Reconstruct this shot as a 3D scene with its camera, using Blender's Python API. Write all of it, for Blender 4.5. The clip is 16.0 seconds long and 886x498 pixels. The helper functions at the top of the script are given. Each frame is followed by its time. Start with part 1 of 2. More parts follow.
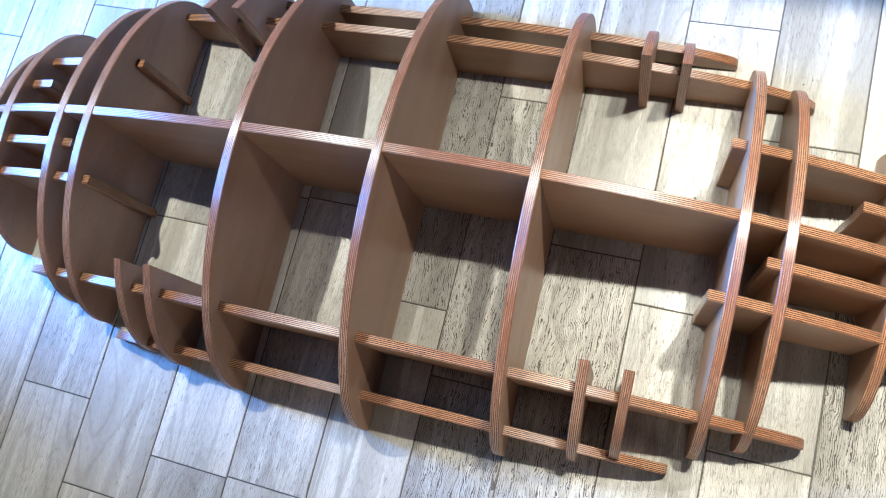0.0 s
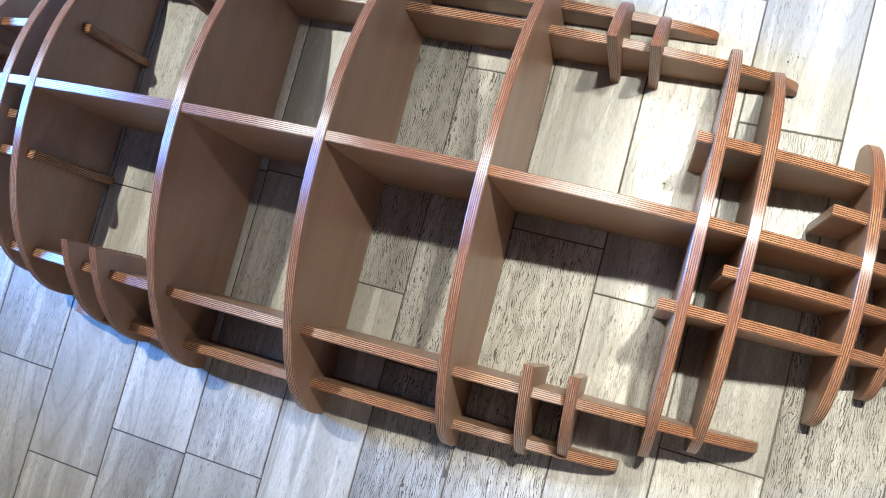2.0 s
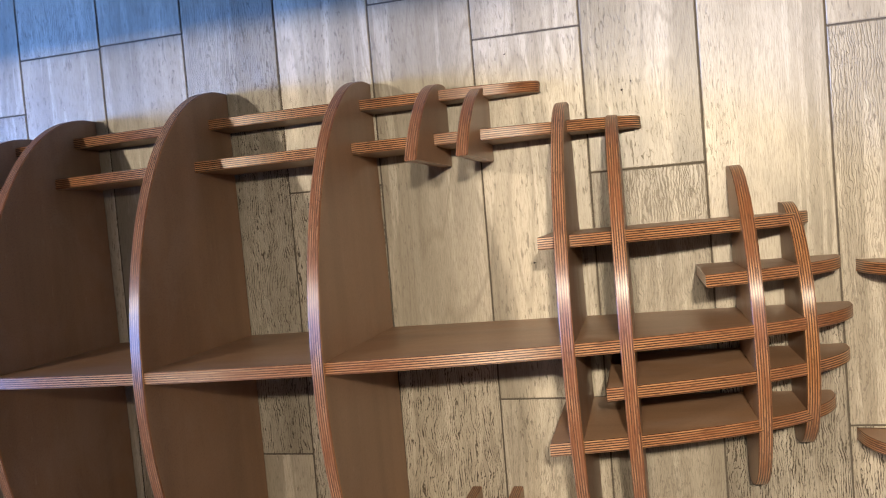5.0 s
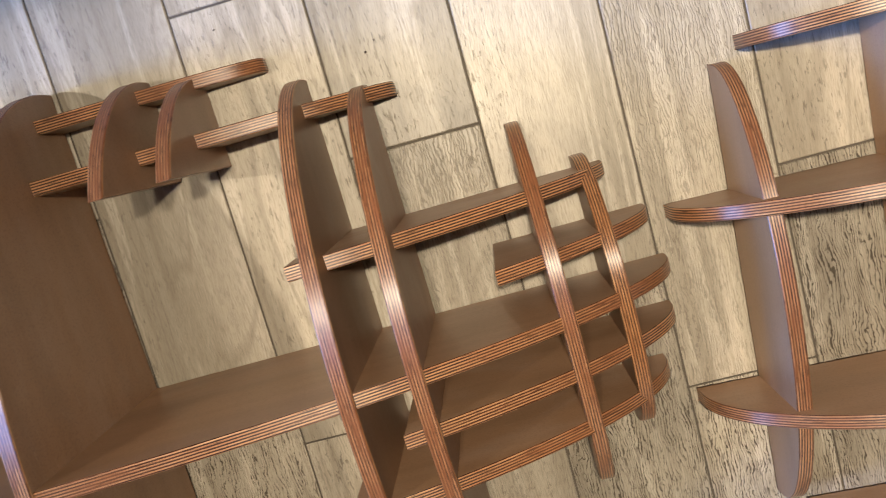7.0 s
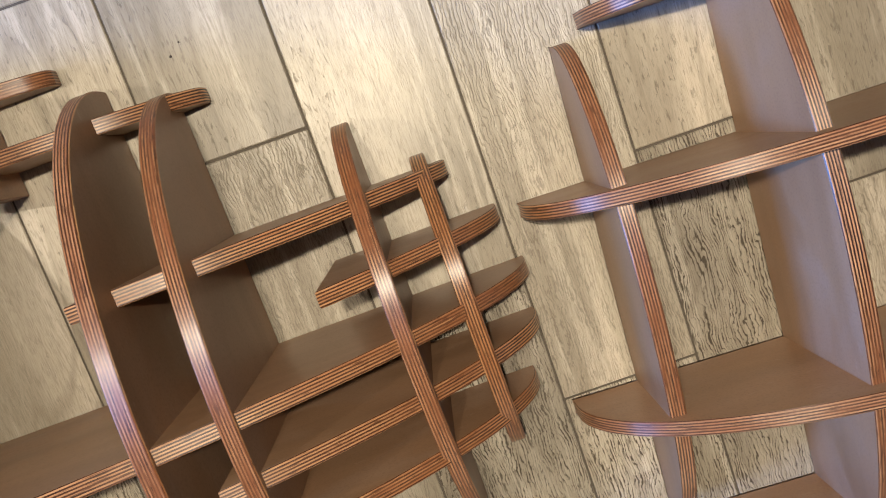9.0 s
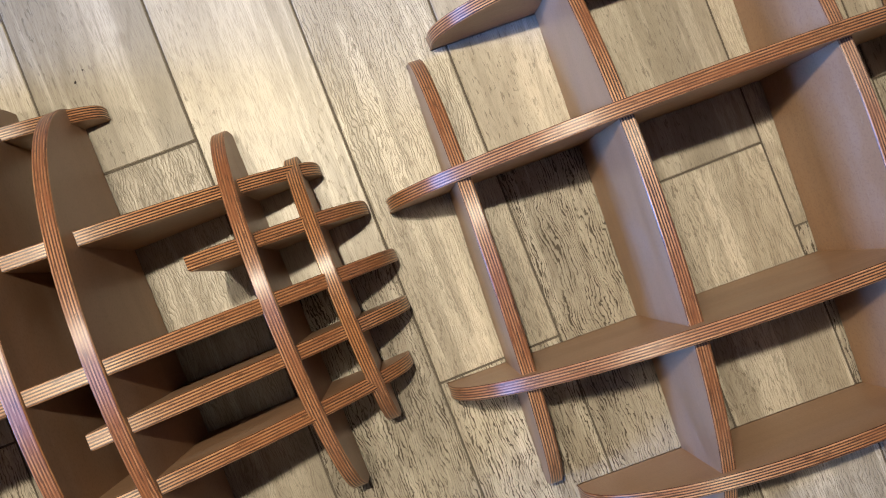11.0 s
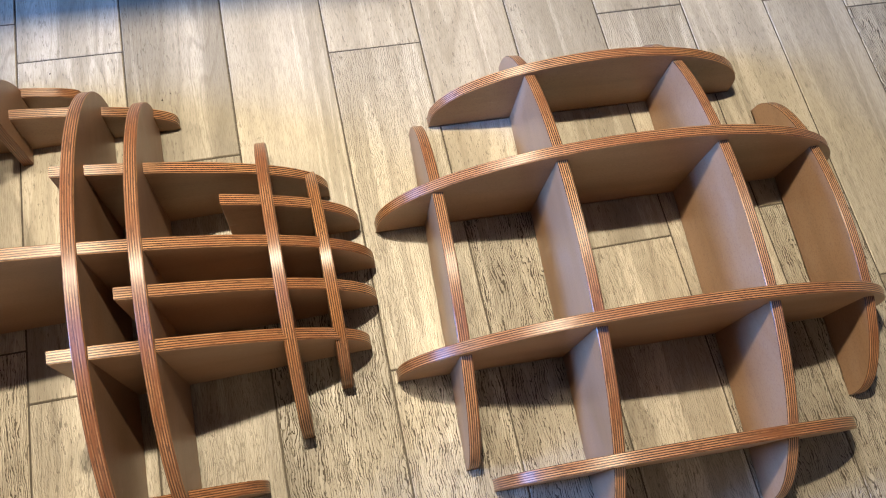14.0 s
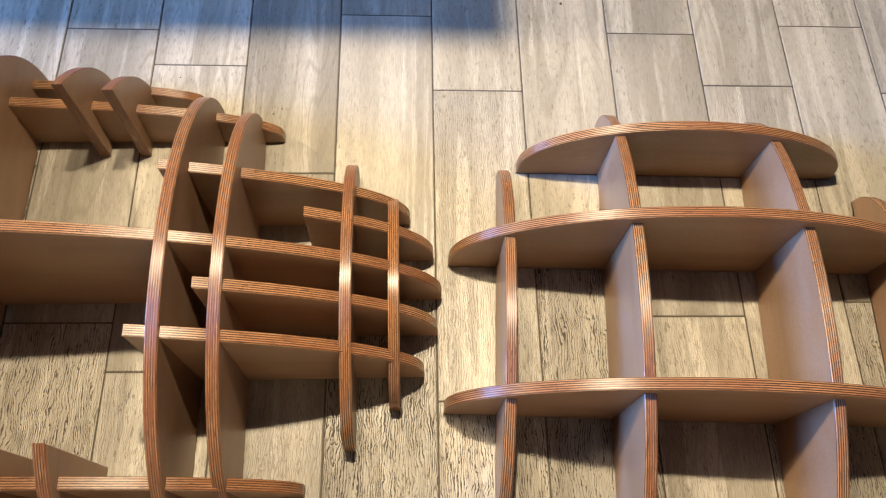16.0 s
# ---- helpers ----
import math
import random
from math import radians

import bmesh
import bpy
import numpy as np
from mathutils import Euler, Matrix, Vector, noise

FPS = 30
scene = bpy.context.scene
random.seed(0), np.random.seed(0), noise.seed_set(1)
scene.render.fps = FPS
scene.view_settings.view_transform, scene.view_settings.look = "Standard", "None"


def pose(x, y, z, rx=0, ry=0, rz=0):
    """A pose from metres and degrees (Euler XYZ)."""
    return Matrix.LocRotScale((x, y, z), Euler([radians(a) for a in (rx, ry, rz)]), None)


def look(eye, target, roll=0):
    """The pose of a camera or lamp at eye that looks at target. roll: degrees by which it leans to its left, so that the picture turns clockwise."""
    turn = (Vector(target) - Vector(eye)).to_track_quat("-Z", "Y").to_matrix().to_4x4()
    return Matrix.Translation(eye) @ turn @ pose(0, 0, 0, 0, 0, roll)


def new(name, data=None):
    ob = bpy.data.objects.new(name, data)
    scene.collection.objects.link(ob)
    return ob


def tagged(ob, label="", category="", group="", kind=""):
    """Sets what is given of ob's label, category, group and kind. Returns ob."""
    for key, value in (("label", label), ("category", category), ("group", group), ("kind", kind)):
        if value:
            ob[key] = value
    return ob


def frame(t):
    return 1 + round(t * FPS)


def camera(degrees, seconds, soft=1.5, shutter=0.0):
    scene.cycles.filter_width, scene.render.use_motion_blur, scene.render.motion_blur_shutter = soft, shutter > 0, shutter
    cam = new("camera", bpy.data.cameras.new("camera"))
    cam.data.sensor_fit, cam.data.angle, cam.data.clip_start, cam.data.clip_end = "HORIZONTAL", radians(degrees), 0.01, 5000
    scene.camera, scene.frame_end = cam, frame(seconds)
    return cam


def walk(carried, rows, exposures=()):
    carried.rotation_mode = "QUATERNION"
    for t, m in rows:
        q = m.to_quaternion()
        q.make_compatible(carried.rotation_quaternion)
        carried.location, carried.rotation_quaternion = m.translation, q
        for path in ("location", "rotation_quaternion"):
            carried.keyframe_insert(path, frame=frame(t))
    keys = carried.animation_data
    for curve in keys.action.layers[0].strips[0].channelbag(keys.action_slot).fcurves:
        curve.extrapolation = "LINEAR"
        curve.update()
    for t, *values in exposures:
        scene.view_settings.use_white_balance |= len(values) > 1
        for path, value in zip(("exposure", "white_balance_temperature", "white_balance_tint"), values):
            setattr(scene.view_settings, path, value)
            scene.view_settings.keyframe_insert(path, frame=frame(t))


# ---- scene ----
cam = camera(60.05, 16.0, soft=1.0, shutter=0.25)
PATH = [
    (0, (-0.4351, -0.1877, 1.2516), (-0.7779, 0.0641, 0.0000), -40.84),
    (0.5, (-0.4137, -0.1928, 1.2395), (-0.7182, 0.0519, 0.0000), -43.49),
    (1, (-0.4048, -0.2126, 1.2296), (-0.6726, 0.0090, 0.0000), -45.69),
    (1.5, (-0.3899, -0.1394, 1.2182), (-0.6780, 0.0457, 0.0000), -47.08),
    (2, (-0.3717, -0.0454, 1.2070), (-0.7008, 0.0487, 0.0000), -59.48),
    (2.5, (-0.3576, 0.0308, 1.1923), (-0.6702, 0.0790, 0.0000), -66.36),
    (3, (-0.3339, 0.1027, 1.1769), (-0.6532, 0.1291, 0.0000), -73.88),
    (3.5, (-0.3070, 0.1561, 1.1637), (-0.6299, 0.1792, 0.0000), -79.17),
    (3.7, (-0.2978, 0.1759, 1.1628), (-0.6240, 0.1977, 0.0000), -80.97),
    (5.8, (-0.1962, 0.3563, 0.9645), (-0.4194, 0.2421, 0.0000), -126.99),
    (6, (-0.1844, 0.3608, 0.9437), (-0.3921, 0.2359, 0.0000), -132.15),
    (6.5, (-0.1774, 0.3556, 0.8919), (-0.3102, 0.2340, 0.0000), -145.84),
    (7, (-0.1499, 0.3540, 0.8480), (-0.2286, 0.2230, 0.0000), -164.22),
    (7.5, (-0.1185, 0.3524, 0.8120), (-0.1655, 0.2138, 0.0000), -178.25),
    (8, (-0.0838, 0.3482, 0.7816), (-0.1147, 0.1957, 0.0000), 172.18),
    (8.5, (-0.0715, 0.3313, 0.7682), (-0.0947, 0.1940, 0.0000), 170.52),
    (9, (-0.0523, 0.3090, 0.7641), (-0.0671, 0.1890, 0.0000), 167.66),
    (9.5, (-0.0224, 0.2745, 0.7625), (-0.0296, 0.1685, 0.0000), 163.42),
    (10, (0.0043, 0.2410, 0.7752), (0.0079, 0.1527, 0.0000), 155.43),
    (10.2, (0.0043, 0.2227, 0.7906), (0.0212, 0.1465, 0.0000), 145.24),
    (12.3, (-0.0038, -0.0262, 0.9496), (0.1178, 0.1583, 0.0000), 17.13),
    (12.5, (-0.0149, -0.0514, 0.9558), (0.1294, 0.1638, 0.0000), 18.69),
    (13, (-0.0480, -0.1098, 0.9676), (0.1239, 0.1731, 0.0000), 18.35),
    (13.5, (-0.0681, -0.1629, 0.9926), (0.0972, 0.1655, 0.0000), 15.34),
    (14, (-0.0848, -0.2052, 1.0118), (0.1069, 0.1533, 0.0000), 17.02),
    (14.5, (-0.0785, -0.2520, 1.0425), (0.0536, 0.1838, 0.0000), 7.86),
    (15, (-0.0631, -0.2554, 1.0544), (0.0577, 0.2407, 0.0000), 6.34),
    (15.5, (-0.0348, -0.2292, 1.0429), (0.0694, 0.2497, 0.0000), 7.16),
    (16, (-0.0448, -0.2274, 1.0373), (0.0112, 0.2213, 0.0000), 6.61),
]
EXPOSURES = [
    (0.0, 0.36, 5000, 1),
    (2.0, 0.26, 5000, 1),
    (3.0, -0.20, 5550, 6),
    (3.7, -0.56, 6300, 10),
    (6.0, -0.72, 6450, 9),
    (8.0, -0.86, 6350, 8),
    (10.0, -0.87, 6200, 7),
    (12.5, -0.48, 6320, 5),
    (16.0, -0.32, 6800, 6),
]
walk(cam, [(t, look(eye, target, roll)) for t, eye, target, roll in PATH], EXPOSURES)

# ---- light ----
world = bpy.data.worlds.new("sky")
scene.world = world
world.use_nodes = True
sky = world.node_tree.nodes.new("ShaderNodeTexSky")
sky.sky_type, sky.sun_disc = "NISHITA", False
sky.sun_elevation, sky.sun_rotation = radians(28), radians(200)
world.node_tree.links.new(sky.outputs[0], world.node_tree.nodes["Background"].inputs[0])
world.node_tree.nodes["Background"].inputs[1].default_value = 0.05


def lamp(name, kind, m, energy, colour, **more):
    data = bpy.data.lights.new(name, kind)
    data.energy, data.color = energy, colour
    for key, value in more.items():
        if key == "radius":
            data.shadow_soft_size = value
        elif key == "cone":
            data.spot_size, data.spot_blend = radians(value), 1.0
        elif key == "size":
            data.shape, data.size, data.size_y = "RECTANGLE", value[0], value[1]
    ob = new(name, data)
    ob.matrix_world = m
    return ob


WARM, COOL = (1.0, 0.845, 0.645), (0.17, 0.38, 1.0)
lamp("lamp_light", "SPOT", look((-0.10, 0.57, 1.62), (0.34, 0.05, 0.0)), 200, WARM, radius=0.026, cone=92)
lamp("lamp_light", "SPOT", look((-0.32, 0.57, 1.62), (-0.02, 0.04, 0.0)), 74, WARM, radius=0.026, cone=92)
lamp("lamp_light", "SPOT", look((-1.58, 0.56, 1.62), (-1.25, 0.16, 0.0)), 135, WARM, radius=0.016, cone=105)
lamp("window_light", "AREA", look((-4.56, 0.22, 1.70), (0.3, 0.1, 0.1)), 830, COOL, size=(0.90, 1.50))
# warm fill added to brighten the south faces; no such source is known
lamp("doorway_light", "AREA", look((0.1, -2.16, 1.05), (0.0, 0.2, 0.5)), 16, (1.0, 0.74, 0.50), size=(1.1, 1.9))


# ---- materials ----
class Nodes:
    """A material's node tree with short ways to add and join nodes."""

    def __init__(self, name):
        self.material = bpy.data.materials.new(name)
        self.material.use_nodes = True
        self.tree = self.material.node_tree
        self.surface = self.tree.nodes["Principled BSDF"]

    def add(self, kind, inputs=(), **settings):
        node = self.tree.nodes.new("ShaderNode" + kind)
        for key, value in settings.items():
            setattr(node, key, value)
        for key, value in dict(inputs).items():
            self.put(value, node.inputs[key])
        return node

    def put(self, value, socket):
        if hasattr(value, "is_output"):
            self.tree.links.new(value, socket)
        else:
            socket.default_value = value

    def coords(self, scale, loose=True, offset=(0, 0, 0)):
        """Object coordinates, stretched, and shifted by chance for each object."""
        point = self.add("TexCoord").outputs["Object"]
        if loose:
            chance = self.add("Math", {0: self.add("ObjectInfo").outputs["Random"], 1: 37.0}, operation="MULTIPLY").outputs[0]
            point = self.add("VectorMath", {0: point, 1: self.add("CombineXYZ", {0: chance, 1: chance, 2: chance}).outputs[0]}, operation="ADD").outputs[0]
        return self.add("Mapping", {"Vector": point, "Scale": scale, "Location": offset}).outputs[0]

    def noise(self, scale, size=1.0, detail=4.0, rough=0.55, distortion=0.0, loose=True, offset=(0, 0, 0)):
        return self.add("TexNoise", {"Vector": self.coords(scale, loose, offset), "Scale": size, "Detail": detail, "Roughness": rough, "Distortion": distortion}).outputs["Fac"]

    def ramp(self, value, *stops):
        node = self.add("ValToRGB", {0: value})
        while len(node.color_ramp.elements) < len(stops):
            node.color_ramp.elements.new(0.5)
        for element, (at, colour) in zip(node.color_ramp.elements, stops):
            element.position = at
            element.color = (*colour, 1) if isinstance(colour, tuple) else (colour, colour, colour, 1)
        return node.outputs[0]

    def mix(self, amount, a, b, blend="MIX"):
        node = self.add("Mix", data_type="RGBA", blend_type=blend)
        for value, socket in ((amount, node.inputs[0]), (a, node.inputs[6]), (b, node.inputs[7])):
            self.put((*value, 1) if isinstance(value, tuple) else value, socket)
        return node.outputs[2]

    def math(self, kind, a, b=0.0, c=0.0):
        return self.add("Math", {0: a, 1: b, 2: c}, operation=kind).outputs[0]

    def finish(self, colour, rough, bump=None, strength=0.2, depth=0.001, **more):
        self.put((*colour, 1) if isinstance(colour, tuple) else colour, self.surface.inputs["Base Color"])
        self.put(rough, self.surface.inputs["Roughness"])
        if bump is not None:
            self.put(self.add("Bump", {"Height": bump, "Strength": strength, "Distance": depth}).outputs[0], self.surface.inputs["Normal"])
        for key, value in more.items():
            self.put(value, self.surface.inputs[key])
        return self.material


def plywood_face():
    """Smooth brown film on the faces of the boards, with faint streaks and cloudy scuffs."""
    n = Nodes("brown_film")
    cloud = n.noise((6, 6, 6), detail=3)
    streak = n.noise((2, 30, 30), detail=5)
    colour = n.mix(n.ramp(cloud, (0.3, 0.0), (0.7, 1.0)), (0.264, 0.147, 0.080), (0.333, 0.200, 0.115))
    colour = n.mix(n.ramp(streak, (0.42, 0.0), (0.72, 0.5)), colour, (0.180, 0.102, 0.054))
    stain = n.ramp(n.noise((7, 16, 12), detail=7, rough=0.68, distortion=0.8, offset=(2, 8, 4)), (0.47, 0.0), (0.68, 0.45))
    colour = n.mix(stain, colour, (0.37, 0.260, 0.190))
    scuff = n.ramp(n.noise((40, 160, 160), detail=5, rough=0.7, offset=(7, 1, 5)), (0.62, 0.0), (0.74, 0.35))
    colour = n.mix(scuff, colour, (0.45, 0.34, 0.26))
    fine = n.noise((420, 420, 420), detail=3)
    colour = n.mix(n.ramp(fine, (0.36, 0.22), (0.50, 0.0)), colour, (0.120, 0.060, 0.034))
    rough = n.math("MULTIPLY_ADD", stain, 0.3, n.math("MULTIPLY_ADD", cloud, 0.16, 0.32))
    return n.finish(colour, rough, fine, 0.08, 0.0005, **{"Specular IOR Level": 0.6})


def plywood_edge(name, low, high):
    """Cut edge of plywood: eleven plies, tan and dark brown by turns, stained and lacquered. The saw marks run along the board and spread the gloss across it. low and high say how far the red-brown stain reaches."""
    n = Nodes(name)
    y = n.add("SeparateXYZ", {0: n.add("TexCoord").outputs["Object"]}).outputs[1]
    wander = n.math("MULTIPLY_ADD", n.noise((9, 9, 9), detail=2), 0.9, -0.45)
    ply = n.math("MULTIPLY_ADD", y, 5.5 / 0.015, 0.25)
    ply = n.math("ADD", ply, n.math("MULTIPLY", wander, 0.35))
    wave = n.math("PINGPONG", ply, 0.5)
    stripes = n.ramp(wave, (0.225, 0.0), (0.275, 1.0))
    grain = n.noise((14, 400, 14), detail=5, rough=0.7)
    fibre = n.noise((60, 900, 60), detail=3, offset=(3, 3, 1))
    light = n.mix(n.ramp(grain, (0.3, 0.0), (0.7, 1.0)), (0.55, 0.325, 0.160), (0.31, 0.132, 0.056))
    dark = n.mix(grain, (0.012, 0.005, 0.003), (0.050, 0.018, 0.008))
    colour = n.mix(stripes, dark, light)
    patch = n.ramp(n.noise((5, 5, 5), detail=3), (low, 0.0), (high, 0.9))
    worn = n.math("MULTIPLY", patch, n.ramp(n.noise((26, 240, 26), detail=5), (0.30, 0.2), (0.60, 1.0)))
    colour = n.mix(worn, colour, n.mix(grain, (0.085, 0.028, 0.012), (0.27, 0.105, 0.042)))
    colour = n.mix(n.ramp(fibre, (0.34, 0.7), (0.44, 0.0)), colour, (0.030, 0.011, 0.006))
    relief = n.math("ADD", n.math("MULTIPLY", stripes, 0.35), grain)
    tangent = n.add("VectorTransform", {0: (0.0, 1.0, 0.0)}, vector_type="VECTOR", convert_from="OBJECT", convert_to="WORLD").outputs[0]
    return n.finish(colour, n.math("MULTIPLY_ADD", grain, 0.16, 0.30), relief, 0.12, 0.0006,
                    **{"Anisotropic": 0.9, "Tangent": tangent})


def wood_tile(name, cracked, pored):
    """Glazed wood-look floor tile: grey-beige with cloudy bands and embossed dark wavy grain, running along y. cracked and pored say how strong the grain is."""
    n = Nodes(name)
    chance = n.add("ObjectInfo").outputs["Random"]
    second = n.math("FRACT", n.math("MULTIPLY", chance, 7.31))
    band = n.noise((12, 0.9, 4), detail=3, distortion=0.5)
    cloud = n.noise((6, 2.4, 4), detail=5, offset=(3, 1, 0))
    rings = n.noise((26, 1.5, 8), detail=4, rough=0.6, distortion=1.0, offset=(9, 4, 2))
    colour = n.mix(n.ramp(band, (0.36, 0.0), (0.64, 1.0)), (0.31, 0.270, 0.205), (0.52, 0.462, 0.366))
    colour = n.mix(n.ramp(cloud, (0.46, 0.0), (0.72, 0.7)), colour, (0.25, 0.22, 0.175))
    colour = n.mix(n.ramp(rings, (0.53, 0.0), (0.60, 0.5)), colour, (0.62, 0.56, 0.46))
    # growth rings: thin level lines of a slow, stretched noise
    bowed = n.math("PINGPONG", n.math("MULTIPLY", n.noise((9, 1.1, 4), detail=2, distortion=0.4, offset=(2, 6, 1)), 16.0), 0.5)
    bowed = n.math("MULTIPLY", n.ramp(bowed, (0.03, 1.0), (0.16, 0.0)), n.ramp(second, (0.25, 0.0), (0.45, 0.34)))
    colour = n.mix(bowed, colour, (0.20, 0.165, 0.118))
    # fine fibres along the tile
    fibre = n.noise((1300, 70, 60), detail=2, rough=0.6, offset=(3, 2, 7))
    colour = n.mix(n.ramp(fibre, (0.34, 0.45), (0.54, 0.0)), colour, (0.17, 0.140, 0.100))
    # short dark pores
    fine = n.noise((330, 62, 40), detail=3, rough=0.6, distortion=0.5, offset=(1, 7, 3))
    where = n.ramp(n.noise((8, 1.3, 4), detail=4, offset=(5, 5, 5)), (0.40, 0.0), (0.58, 1.0))
    pores = n.math("MULTIPLY", n.ramp(fine, (0.365, 1.0), (0.405, 0.0)), n.math("MULTIPLY_ADD", where, pored, pored * 0.3))
    # wavy cracks of the embossed grain: bent lines about 3 mm apart, broken up
    x = n.add("SeparateXYZ", {0: n.coords((1, 1, 1))}).outputs[0]
    bend = n.noise((30, 12, 10), detail=5, rough=0.62, distortion=0.3, offset=(6, 3, 1))
    phase = n.math("MULTIPLY_ADD", x, 290.0, n.math("MULTIPLY", bend, 9.0))
    level = n.math("PINGPONG", phase, 0.5)
    width = n.noise((130, 36, 10), detail=3, offset=(8, 2, 6))
    line = n.ramp(n.math("SUBTRACT", level, n.math("MULTIPLY_ADD", width, 0.8, -0.36)), (0.0, 1.0), (0.10, 0.0))
    here = n.ramp(n.noise((14, 2.0, 4), detail=3, offset=(1, 9, 5)), (0.30, min(1.0, cracked * 0.75)), (0.45, 1.0))
    cracks = n.math("MULTIPLY", n.math("MULTIPLY", line, n.math("MULTIPLY", here, n.ramp(n.noise((95, 26, 10), detail=4, offset=(4, 4, 9)), (0.26, 0.0), (0.40, 1.0)))), cracked)
    marks = n.math("MAXIMUM", pores, cracks)
    colour = n.mix(marks, colour, (0.078, 0.060, 0.040))
    colour = n.mix(1.0, colour, n.ramp(chance, (0.0, 0.80), (1.0, 1.10)), "MULTIPLY")
    rough = n.math("MULTIPLY_ADD", marks, 0.25, n.math("MULTIPLY_ADD", cloud, 0.2, 0.30))
    soft = n.ramp(level, (0.0, 0.0), (0.3, 1.0))
    relief = n.math("MULTIPLY_ADD", marks, -0.8, n.math("MULTIPLY", soft, 0.7 * cracked))
    return n.finish(colour, rough, relief, 0.55, 0.0011)


def plain(name, colour, rough, scale=30.0, spread=0.12, bump=0.05, **more):
    n = Nodes(name)
    spot = n.noise((scale, scale, scale), detail=5)
    dark = tuple(c * (1 - spread) for c in colour)
    fine = n.noise((scale * 9, scale * 9, scale * 9), detail=2)
    return n.finish(n.mix(spot, dark, colour), rough, fine, bump, 0.0005, **more)


FILM, PLIES, STAINED = plywood_face(), plywood_edge("plywood_edge", 0.40, 0.64), plywood_edge("stained_plywood_edge", 0.29, 0.54)
SMOOTH, GRAINED, CRACKED = wood_tile("wood_look_tile", 0.06, 0.40), wood_tile("grained_wood_look_tile", 0.38, 0.50), wood_tile("cracked_wood_look_tile", 1.0, 0.5)
GROUT = plain("grey_grout", (0.110, 0.092, 0.070), 0.9, 120, 0.35)
WHITE = plain("white_paint", (0.78, 0.78, 0.77), 0.45, 20, 0.05)
CEILING = plain("ceiling_paint", (0.16, 0.15, 0.14), 0.8, 9, 0.06)
PLASTER = plain("grey_plaster", (0.13, 0.122, 0.112), 0.8, 9, 0.08, 0.15)
SPECK = plain("dark_wood_speck", (0.045, 0.030, 0.022), 0.7, 300, 0.4)
STONE = plain("slab_grey", (0.22, 0.21, 0.20), 0.35, 60, 0.3)


# ---- builders ----
def part(name, bm, materials, parent, label="", m=None):
    data = bpy.data.meshes.new(name)
    bm.to_mesh(data)
    bm.free()
    for material in materials if isinstance(materials, tuple) else (materials,):
        data.materials.append(material)
    ob = new(name, data)
    ob.parent = parent
    if m is not None:
        ob.matrix_local = m
    return tagged(ob, label=label)


def box(bm, low, high, bevel=0.0):
    verts = [bm.verts.new((x, y, z)) for z in (low[2], high[2]) for y in (low[1], high[1]) for x in (low[0], high[0])]
    for a, b, c, d in ((0, 2, 3, 1), (4, 5, 7, 6), (0, 1, 5, 4), (2, 6, 7, 3), (0, 4, 6, 2), (1, 3, 7, 5)):
        bm.faces.new((verts[a], verts[b], verts[c], verts[d]))
    if bevel:
        edges = {e for v in verts for e in v.link_edges}
        bmesh.ops.bevel(bm, geom=list(edges), offset=bevel, segments=1, affect="EDGES")
    return bm


PLY = 0.015


def board(outline, thick=PLY, ease=0.0011):
    """An upright board: the outline in local x and z, the thickness along local y, edges eased. Faces take material 0, cut edges material 1."""
    pts = [Vector(p) for p in outline]
    kept = pts[:2]
    for p in pts[2:-2]:
        if (p - kept[-1]).length > 0.0036 and (p - pts[-2]).length > 0.0036:
            kept.append(p)
    pts = kept + pts[-2:]
    area = sum(a.x * b.y - b.x * a.y for a, b in zip(pts, pts[1:] + pts[:1]))
    if area < 0:
        pts.reverse()
    count, inner = len(pts), []
    for i, p in enumerate(pts):
        d1, d2 = (p - pts[i - 1]).normalized(), (pts[(i + 1) % count] - p).normalized()
        n1, n2 = Vector((-d1.y, d1.x)), Vector((-d2.y, d2.x))
        middle = (n1 + n2).normalized()
        inner.append(p + middle * ease / max(0.35, middle.dot(n1)))
    half = thick / 2
    bm = bmesh.new()
    rings = [[bm.verts.new((p.x, y, p.y)) for p in ring] for ring, y in ((inner, -half), (pts, -half + ease), (pts, half - ease), (inner, half))]
    bm.faces.new(rings[0]).material_index = 0
    bm.faces.new(reversed(rings[3])).material_index = 0
    for low, high in zip(rings, rings[1:]):
        for i in range(count):
            j = (i + 1) % count
            bm.faces.new((low[j], low[i], high[i], high[j])).material_index = 1
    bmesh.ops.recalc_face_normals(bm, faces=bm.faces)
    for face in bm.faces:
        face.smooth = True
    for edge in bm.edges:
        edge.smooth = edge.calc_face_angle(0.0) < radians(26)
    return bm


BASE = 0.0015


def dome(a, b, foot, rise):
    """Height of a half egg with half axes a and b over a point of its plan; foot is the height of its blunt rim."""
    def height(u, v):
        rest = 1 - (u / a) ** 2 - (v / b) ** 2
        return foot + rise * math.sqrt(rest) if rest > 0 else 0.0
    return height


def reach(a, b, other):
    return a * math.sqrt(max(0.0, 1 - (other / b) ** 2))


def profile(height, low, high, steps=60):
    """Outline under the curve of height from low to high, with a straight bottom edge."""
    mid, half = (low + high) / 2, (high - low) / 2
    top = []
    for i in range(steps + 1):
        s = mid - half * math.cos(math.pi * i / steps)
        top.append((s, height(s)))
    return [(low, BASE)] + top + [(high, BASE)]


def along(parent, name, v, outline):
    """A board that runs along the thing's x at the distance v."""
    mid = (outline[0][0] + outline[-1][0]) / 2
    return part(name, board([(x - mid, z) for x, z in outline]), (FILM, PLIES), parent, "", pose(mid, v, 0))


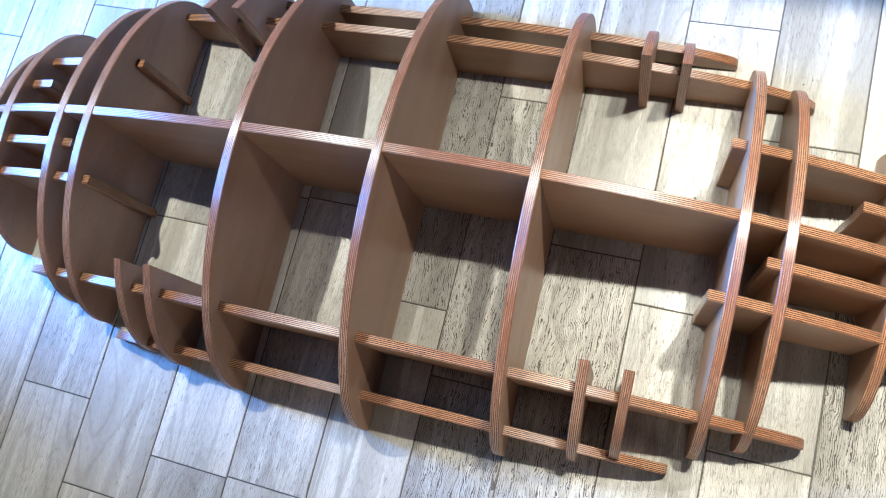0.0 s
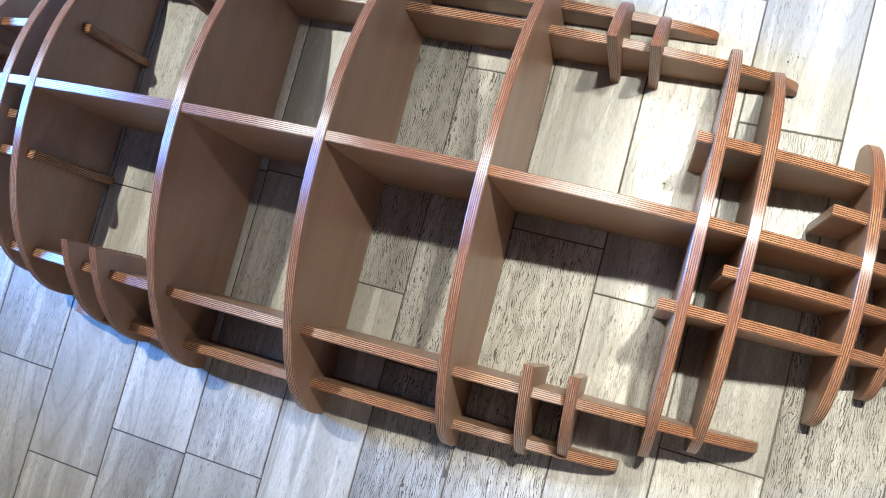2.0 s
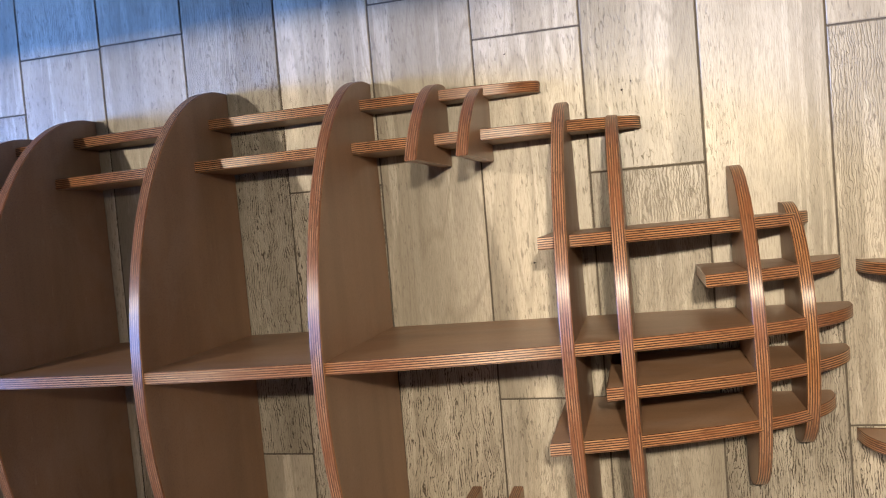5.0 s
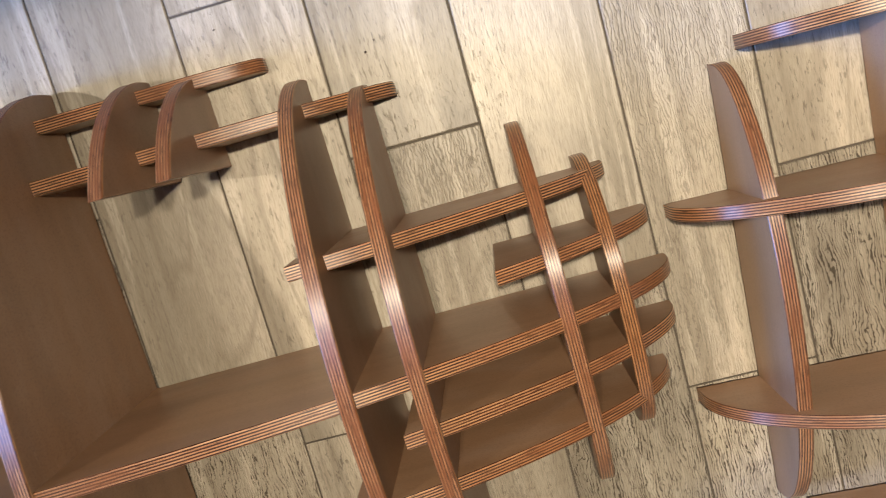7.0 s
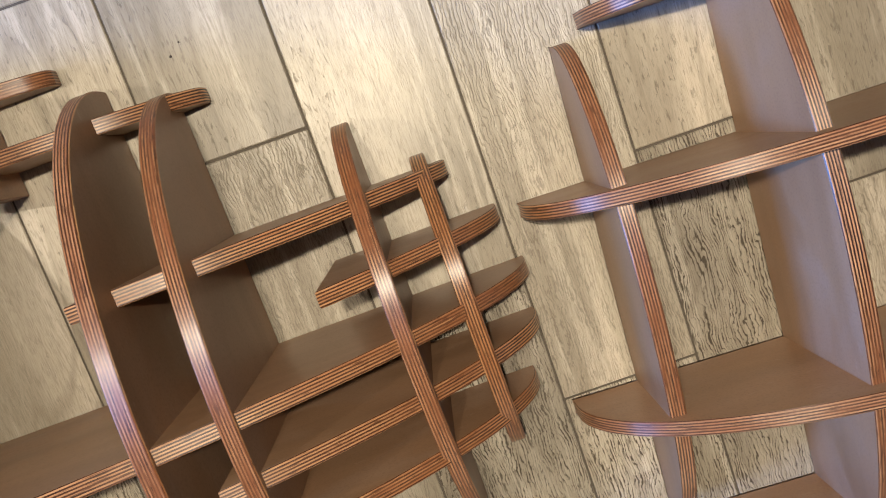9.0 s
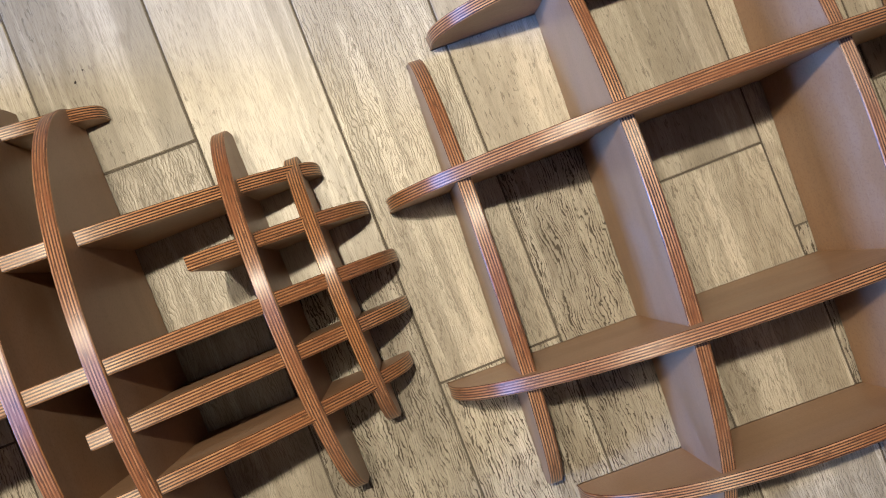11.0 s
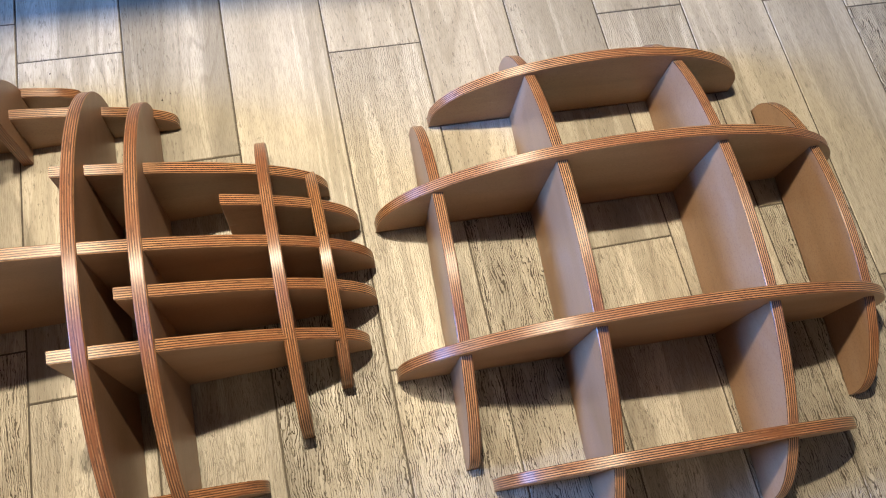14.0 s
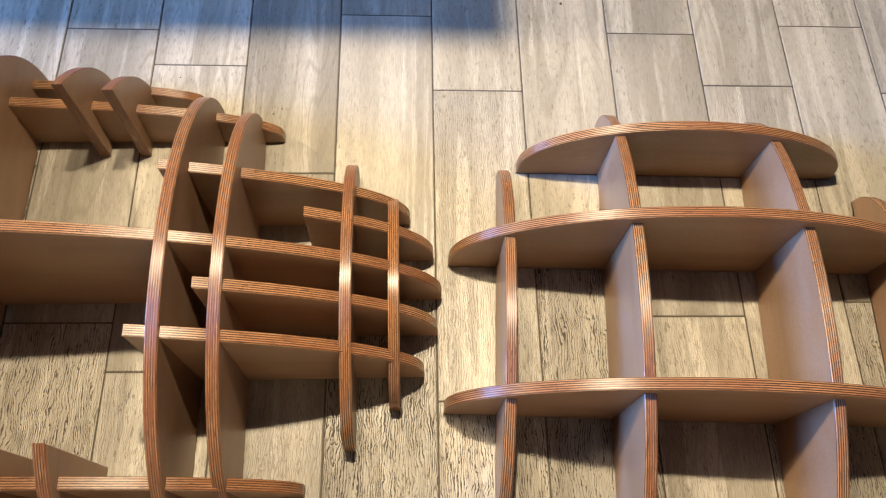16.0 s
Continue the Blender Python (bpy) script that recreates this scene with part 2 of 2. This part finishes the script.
def across(parent, name, u, outline, edge=STAINED):
    """A board that runs along the thing's y at the distance u."""
    mid = (outline[0][0] + outline[-1][0]) / 2
    return part(name, board([(y - mid, z) for y, z in outline]), (FILM, edge), parent, "", pose(u, mid, 0, 0, 0, 90))


# ---- the room ----
COLUMN, PITCH, GAP = 0.15, 0.5066, 0.0024
X0, X1, Y0, Y1, HIGH = -4.62, 1.95, -2.2, 0.738, 2.8
JOINTS = {-13: 0.337, -12: 0.09, -11: 0.433, -10: 0.169, -9: 0.02, -8: 0.1066, -7: 0.11, -6: 0.4672, -5: 0.3572, -4: 0.1091, -3: 0.0388, -2: 0.347, -1: 0.146, 0: -0.0042, 1: 0.2183, 2: 0.116, 3: 0.0112, 4: 0.1373, 5: 0.0}

# how far the long joints stray from an even spacing
STRAY = {-10: -0.002, -9: -0.0035, -7: 0.0021, -5: 0.005, -4: 0.001, -2: -0.0015, -1: -0.0025, 1: -0.004, 2: -0.0025, 3: -0.0018, 4: 0.0006}
floor = tagged(new("floor"), "pale grey-beige wood-look tiled floor with dark grout", "floor", kind="structure")
part("grout", box(bmesh.new(), (X0, Y0, -0.06), (X1, Y1, -0.0012)), GROUT, floor, "dark grey grout bed")


def room_wall(name, low, high):
    bm = box(bmesh.new(), low, high)
    data = bpy.data.meshes.new(name)
    bm.to_mesh(data)
    bm.free()
    data.materials.append(PLASTER)
    return tagged(new(name, data), "plain grey plastered wall", "wall", kind="structure")


room_wall("wall_north", (X0, Y1, -0.06), (X1, Y1 + 0.12, HIGH))


def wall_with_fill_opening():
    """South wall round an unseen opening, added behind the warm fill light."""
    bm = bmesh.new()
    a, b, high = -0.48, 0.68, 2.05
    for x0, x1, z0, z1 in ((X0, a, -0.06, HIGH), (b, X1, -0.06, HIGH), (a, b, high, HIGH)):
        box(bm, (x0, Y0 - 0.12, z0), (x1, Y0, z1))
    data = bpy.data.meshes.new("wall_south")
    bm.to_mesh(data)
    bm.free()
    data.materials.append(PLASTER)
    tagged(new("wall_south", data), "plain grey plastered wall with an opening added behind the fill light", "wall", kind="structure")


wall_with_fill_opening()
# unseen stub, added to keep the window's cool light off the south-west floor
room_wall("wall_partition", (-2.67, Y0, 0.0015), (-2.55, -0.05, HIGH))
room_wall("wall_east", (X1, Y0 - 0.12, -0.06), (X1 + 0.12, Y1 + 0.12, HIGH))


def wall_with_window():
    """West wall round a window opening."""
    bm = bmesh.new()
    a, b, low, high = -0.30, 0.72, 0.87, 2.51
    for y0, y1, z0, z1 in ((Y0 - 0.12, a, -0.06, HIGH), (b, Y1 + 0.12, -0.06, HIGH), (a, b, -0.06, low), (a, b, high, HIGH)):
        box(bm, (X0 - 0.12, y0, z0), (X0, y1, z1))
    data = bpy.data.meshes.new("wall_west")
    bm.to_mesh(data)
    bm.free()
    data.materials.append(PLASTER)
    tagged(new("wall_west", data), "plain grey plastered wall with a window", "wall", kind="structure")
    window = tagged(new("window_1"), "white framed window letting in cool daylight", "window", kind="structure")
    frame_bm = bmesh.new()
    for y0, y1, z0, z1 in ((a, a + 0.06, low, high), (b - 0.06, b, low, high), (a + 0.06, b - 0.06, low, low + 0.06), (a + 0.06, b - 0.06, high - 0.06, high)):
        box(frame_bm, (X0 - 0.09, y0 + 0.001, z0 + 0.001), (X0 - 0.03, y1 - 0.001, z1 - 0.001), 0.004)
    part("window_frame", frame_bm, WHITE, window)


wall_with_window()
bm = box(bmesh.new(), (X0 - 0.12, Y0 - 0.12, HIGH), (X1 + 0.12, Y1 + 0.12, HIGH + 0.1))
data = bpy.data.meshes.new("ceiling")
bm.to_mesh(data)
bm.free()
data.materials.append(CEILING)
tagged(new("ceiling", data), "plain grey painted ceiling over the room", "ceiling", kind="structure")


def skirting():
    """White skirting with an eased top and a lip at the floor, along the north wall."""
    profile_points = [(0, 0), (-0.018, 0), (-0.018, 0.008), (-0.014, 0.011), (-0.014, 0.052), (-0.010, 0.058), (0, 0.060)]
    bm = bmesh.new()
    rows = [[bm.verts.new((x, y, z)) for y, z in profile_points] for x in (X0, X1)]
    for i in range(len(profile_points)):
        j = (i + 1) % len(profile_points)
        bm.faces.new((rows[0][i], rows[1][i], rows[1][j], rows[0][j]))
    bm.faces.new(rows[0])
    bm.faces.new(reversed(rows[1]))
    bmesh.ops.recalc_face_normals(bm, faces=bm.faces)
    bmesh.ops.translate(bm, verts=bm.verts, vec=(0, Y1, 0.001))
    data = bpy.data.meshes.new("baseboard")
    bm.to_mesh(data)
    bm.free()
    data.materials.append(WHITE)
    tagged(new("baseboard", data), "white painted skirting board with moulded lip", "baseboard", kind="structure")


skirting()

# unseen slab, added to block the lamps over the floor strip by the wall
shade_caster = tagged(new("wall_shade_slab"), "unseen plain grey slab along the wall, added to shade the floor", "worktop")
part("top", box(bmesh.new(), (-2.6, 0.584, 0.90), (0.0, Y1, 0.93), 0.006), STONE, shade_caster)


# ---- the long half-egg shelf ----
EAST, WEST = 0.843, 0.930
egg = tagged(new("egg_shelf"), "long egg-shaped brown plywood shelf of slotted boards, lying on the tiles", "shelf")
egg.matrix_world = pose(-0.836, 0.1395, 0, 0, 0, 0.65)


def half(u):
    """Half length of the egg on that side: its west end is the blunt one."""
    return EAST if u >= 0 else WEST


# the lengthwise boards: place across the egg, height at its middle, reach to the east and to the west
BOARDS = {
    "south_rim": (-0.347, 0.092, 0.480, 0.500), "south": (-0.266, 0.180, 0.660, 0.710), "keel": (0.000, 0.268, 0.843, 0.930),
    "north": (0.261, 0.110, 0.608, 0.680), "north_rim": (0.324, 0.062, 0.480, 0.500),
    "low": (-0.1125, 0.258, 0.816, 0.900), "second": (-0.0535, 0.264, 0.836, 0.920), "fourth": (0.060, 0.248, 0.833, 0.915), "high": (0.1185, 0.214, 0.800, 0.885),
}


def board_top(u, board):
    v, rise, east, west = BOARDS[board]
    end = east if u >= 0 else west
    return 0.012 + (rise - 0.012) * math.sqrt(max(0.0, 1 - (u / end) ** 2))


def rib_top(u, v):
    rest = 1 - (u / half(u)) ** 2 - ((v + 0.013) / 0.389) ** 2
    return 0.0165 + 0.254 * math.sqrt(max(0.0, rest))


def rib_ends(u):
    """Where a cross rib meets the floor, south and north."""
    r = reach(0.389, half(u), u)
    return -r - 0.013, r - 0.013


for u in (0.0, -0.235, 0.2295, -0.532, 0.509, -0.600, 0.572, -0.755, 0.717, -0.818, 0.776):
    south, north = rib_ends(u)
    across(egg, "cross_rib", u, profile(lambda v, u=u: rib_top(u, v), south, north))
for name in ("keel", "south", "north", "south_rim", "north_rim"):
    v, rise, east, west = BOARDS[name]
    along(egg, "long_board", v, profile(lambda u, name=name: board_top(u, name), -west, east))
for side, starts in ((1, (0.480, 0.479, 0.546, 0.663)), (-1, (0.508, 0.508, 0.570, 0.690))):
    for name, start in zip(("high", "low", "second", "fourth"), starts):
        v, rise, east, west = BOARDS[name]
        lower = 1.0 if side > 0 else 0.93
        outline = profile(lambda u, name=name: lower * board_top(side * u, name), start, east if side > 0 else west)
        along(egg, "short_board", v, [(side * x, z) for x, z in outline])
    for u in (0.340, 0.400):
        u *= side * (1.0 if side > 0 else 1.03)
        south, north = rib_ends(u)
        for low, high in ((0.230, north), (south, -0.230)):
            across(egg, "short_rib", u, profile(lambda v, u=u: rib_top(u, v), low, high, 20))

# ---- the round shelf ----
R = 0.366
disc = tagged(new("round_shelf"), "round domed brown plywood shelf of slotted boards, lying on the tiles", "shelf")
disc.matrix_world = pose(0.3616, 0.0828, 0, 0, 0, -2.7)
high_top, low_top = dome(R, R, 0.016, 0.178), dome(R, R, 0.010, 0.165)
for v, turn in ((-0.270, 0.0), (-0.1108, 0.4), (0.1108, 1.5), (0.2698, 1.7)):
    r = reach(R, R, v)
    ob = along(disc, "long_board", v, profile(lambda u, v=v: high_top(u, v), -r, r))
    ob.matrix_local = pose(0, v, 0, 0, 0, turn)
for u in (-0.271, -0.1128, 0.1128, 0.284):
    r = reach(R, R, u)
    across(disc, "cross_board", u, profile(lambda v, u=u: low_top(u, v), -r, r), PLIES)

# ---- floor tiles ----
random.seed(5)
TILES = {}

# tiles of strong embossed grain, by column and row
STRONG = {(-4, -1), (-5, -1), (-1, -1), (3, -1), (1, -1), (0, -1), (-6, -1), (4, -1), (-5, -2), (6, -1)}
PLAIN = {(-1, 0), (-3, 0), (-2, 0)}


def tile_mesh(length, width, glaze):
    """One tile of a full or a cut length, with eased edges; tiles of a size share their mesh."""
    key = round(length, 3), round(width, 4), glaze.name
    if key not in TILES:
        bm = box(bmesh.new(), (GAP / 2, 0, -0.012), (width - GAP / 2, length, 0.0), 0.0009)
        TILES[key] = bpy.data.meshes.new("tile")
        bm.to_mesh(TILES[key])
        bm.free()
        TILES[key].materials.append(glaze)
    return TILES[key]


for c in range(int(X0 / COLUMN), int(X1 / COLUMN)):
    start = JOINTS.get(c, random.uniform(0, PITCH))
    left, right = c * COLUMN + STRAY.get(c, 0.0), (c + 1) * COLUMN + STRAY.get(c + 1, 0.0)
    y = start - PITCH * math.ceil((start - Y0) / PITCH)
    while y < Y1:
        row = round((y - start) / PITCH)
        glaze = CRACKED if (c, row) in STRONG else SMOOTH if (c, row) in PLAIN else GRAINED if (c * 7 + row * 5) % 3 == 0 or (c, row) in {(0, 0), (-2, -1), (-3, -1), (2, -1)} else SMOOTH
        low, high = max(y, Y0), min(y + PITCH, Y1)
        if high - low > 0.02:
            ob = new("tile", tile_mesh(high - low - GAP, right - left, glaze))
            ob.parent = floor
            ob.location = (left, low + GAP / 2, random.uniform(-0.0003, 0.0003))
        y += PITCH


# ---- crumbs on the floor ----
def crumb(x, y, size):
    """A dark irregular speck of wood on a tile."""
    bm = bmesh.new()
    bmesh.ops.create_icosphere(bm, subdivisions=1, radius=size)
    for v in bm.verts:
        v.co = Vector((v.co.x * random.uniform(0.7, 1.5), v.co.y * random.uniform(0.6, 1.1), v.co.z * random.uniform(0.4, 0.7)))
    low = min(v.co.z for v in bm.verts)
    data = bpy.data.meshes.new("crumb")
    bm.to_mesh(data)
    bm.free()
    data.materials.append(SPECK)
    ob = new("crumb", data)
    ob.location = (x, y, -low)
    ob.rotation_euler = (0, 0, random.uniform(0, 3))
    return tagged(ob, "tiny dark wood crumb lying on the tiles", "crumb", "crumbs on the floor")


for x, y, size in ((0.223, 0.683, 0.0028), (-0.252, 0.453, 0.0016), (-1.352, -0.262, 0.0026), (-0.405, 0.520, 0.0014), (-0.240, 0.463, 0.0012), (-0.386, 0.230, 0.0018), (0.447, 0.531, 0.0013)):
    crumb(x, y, size)
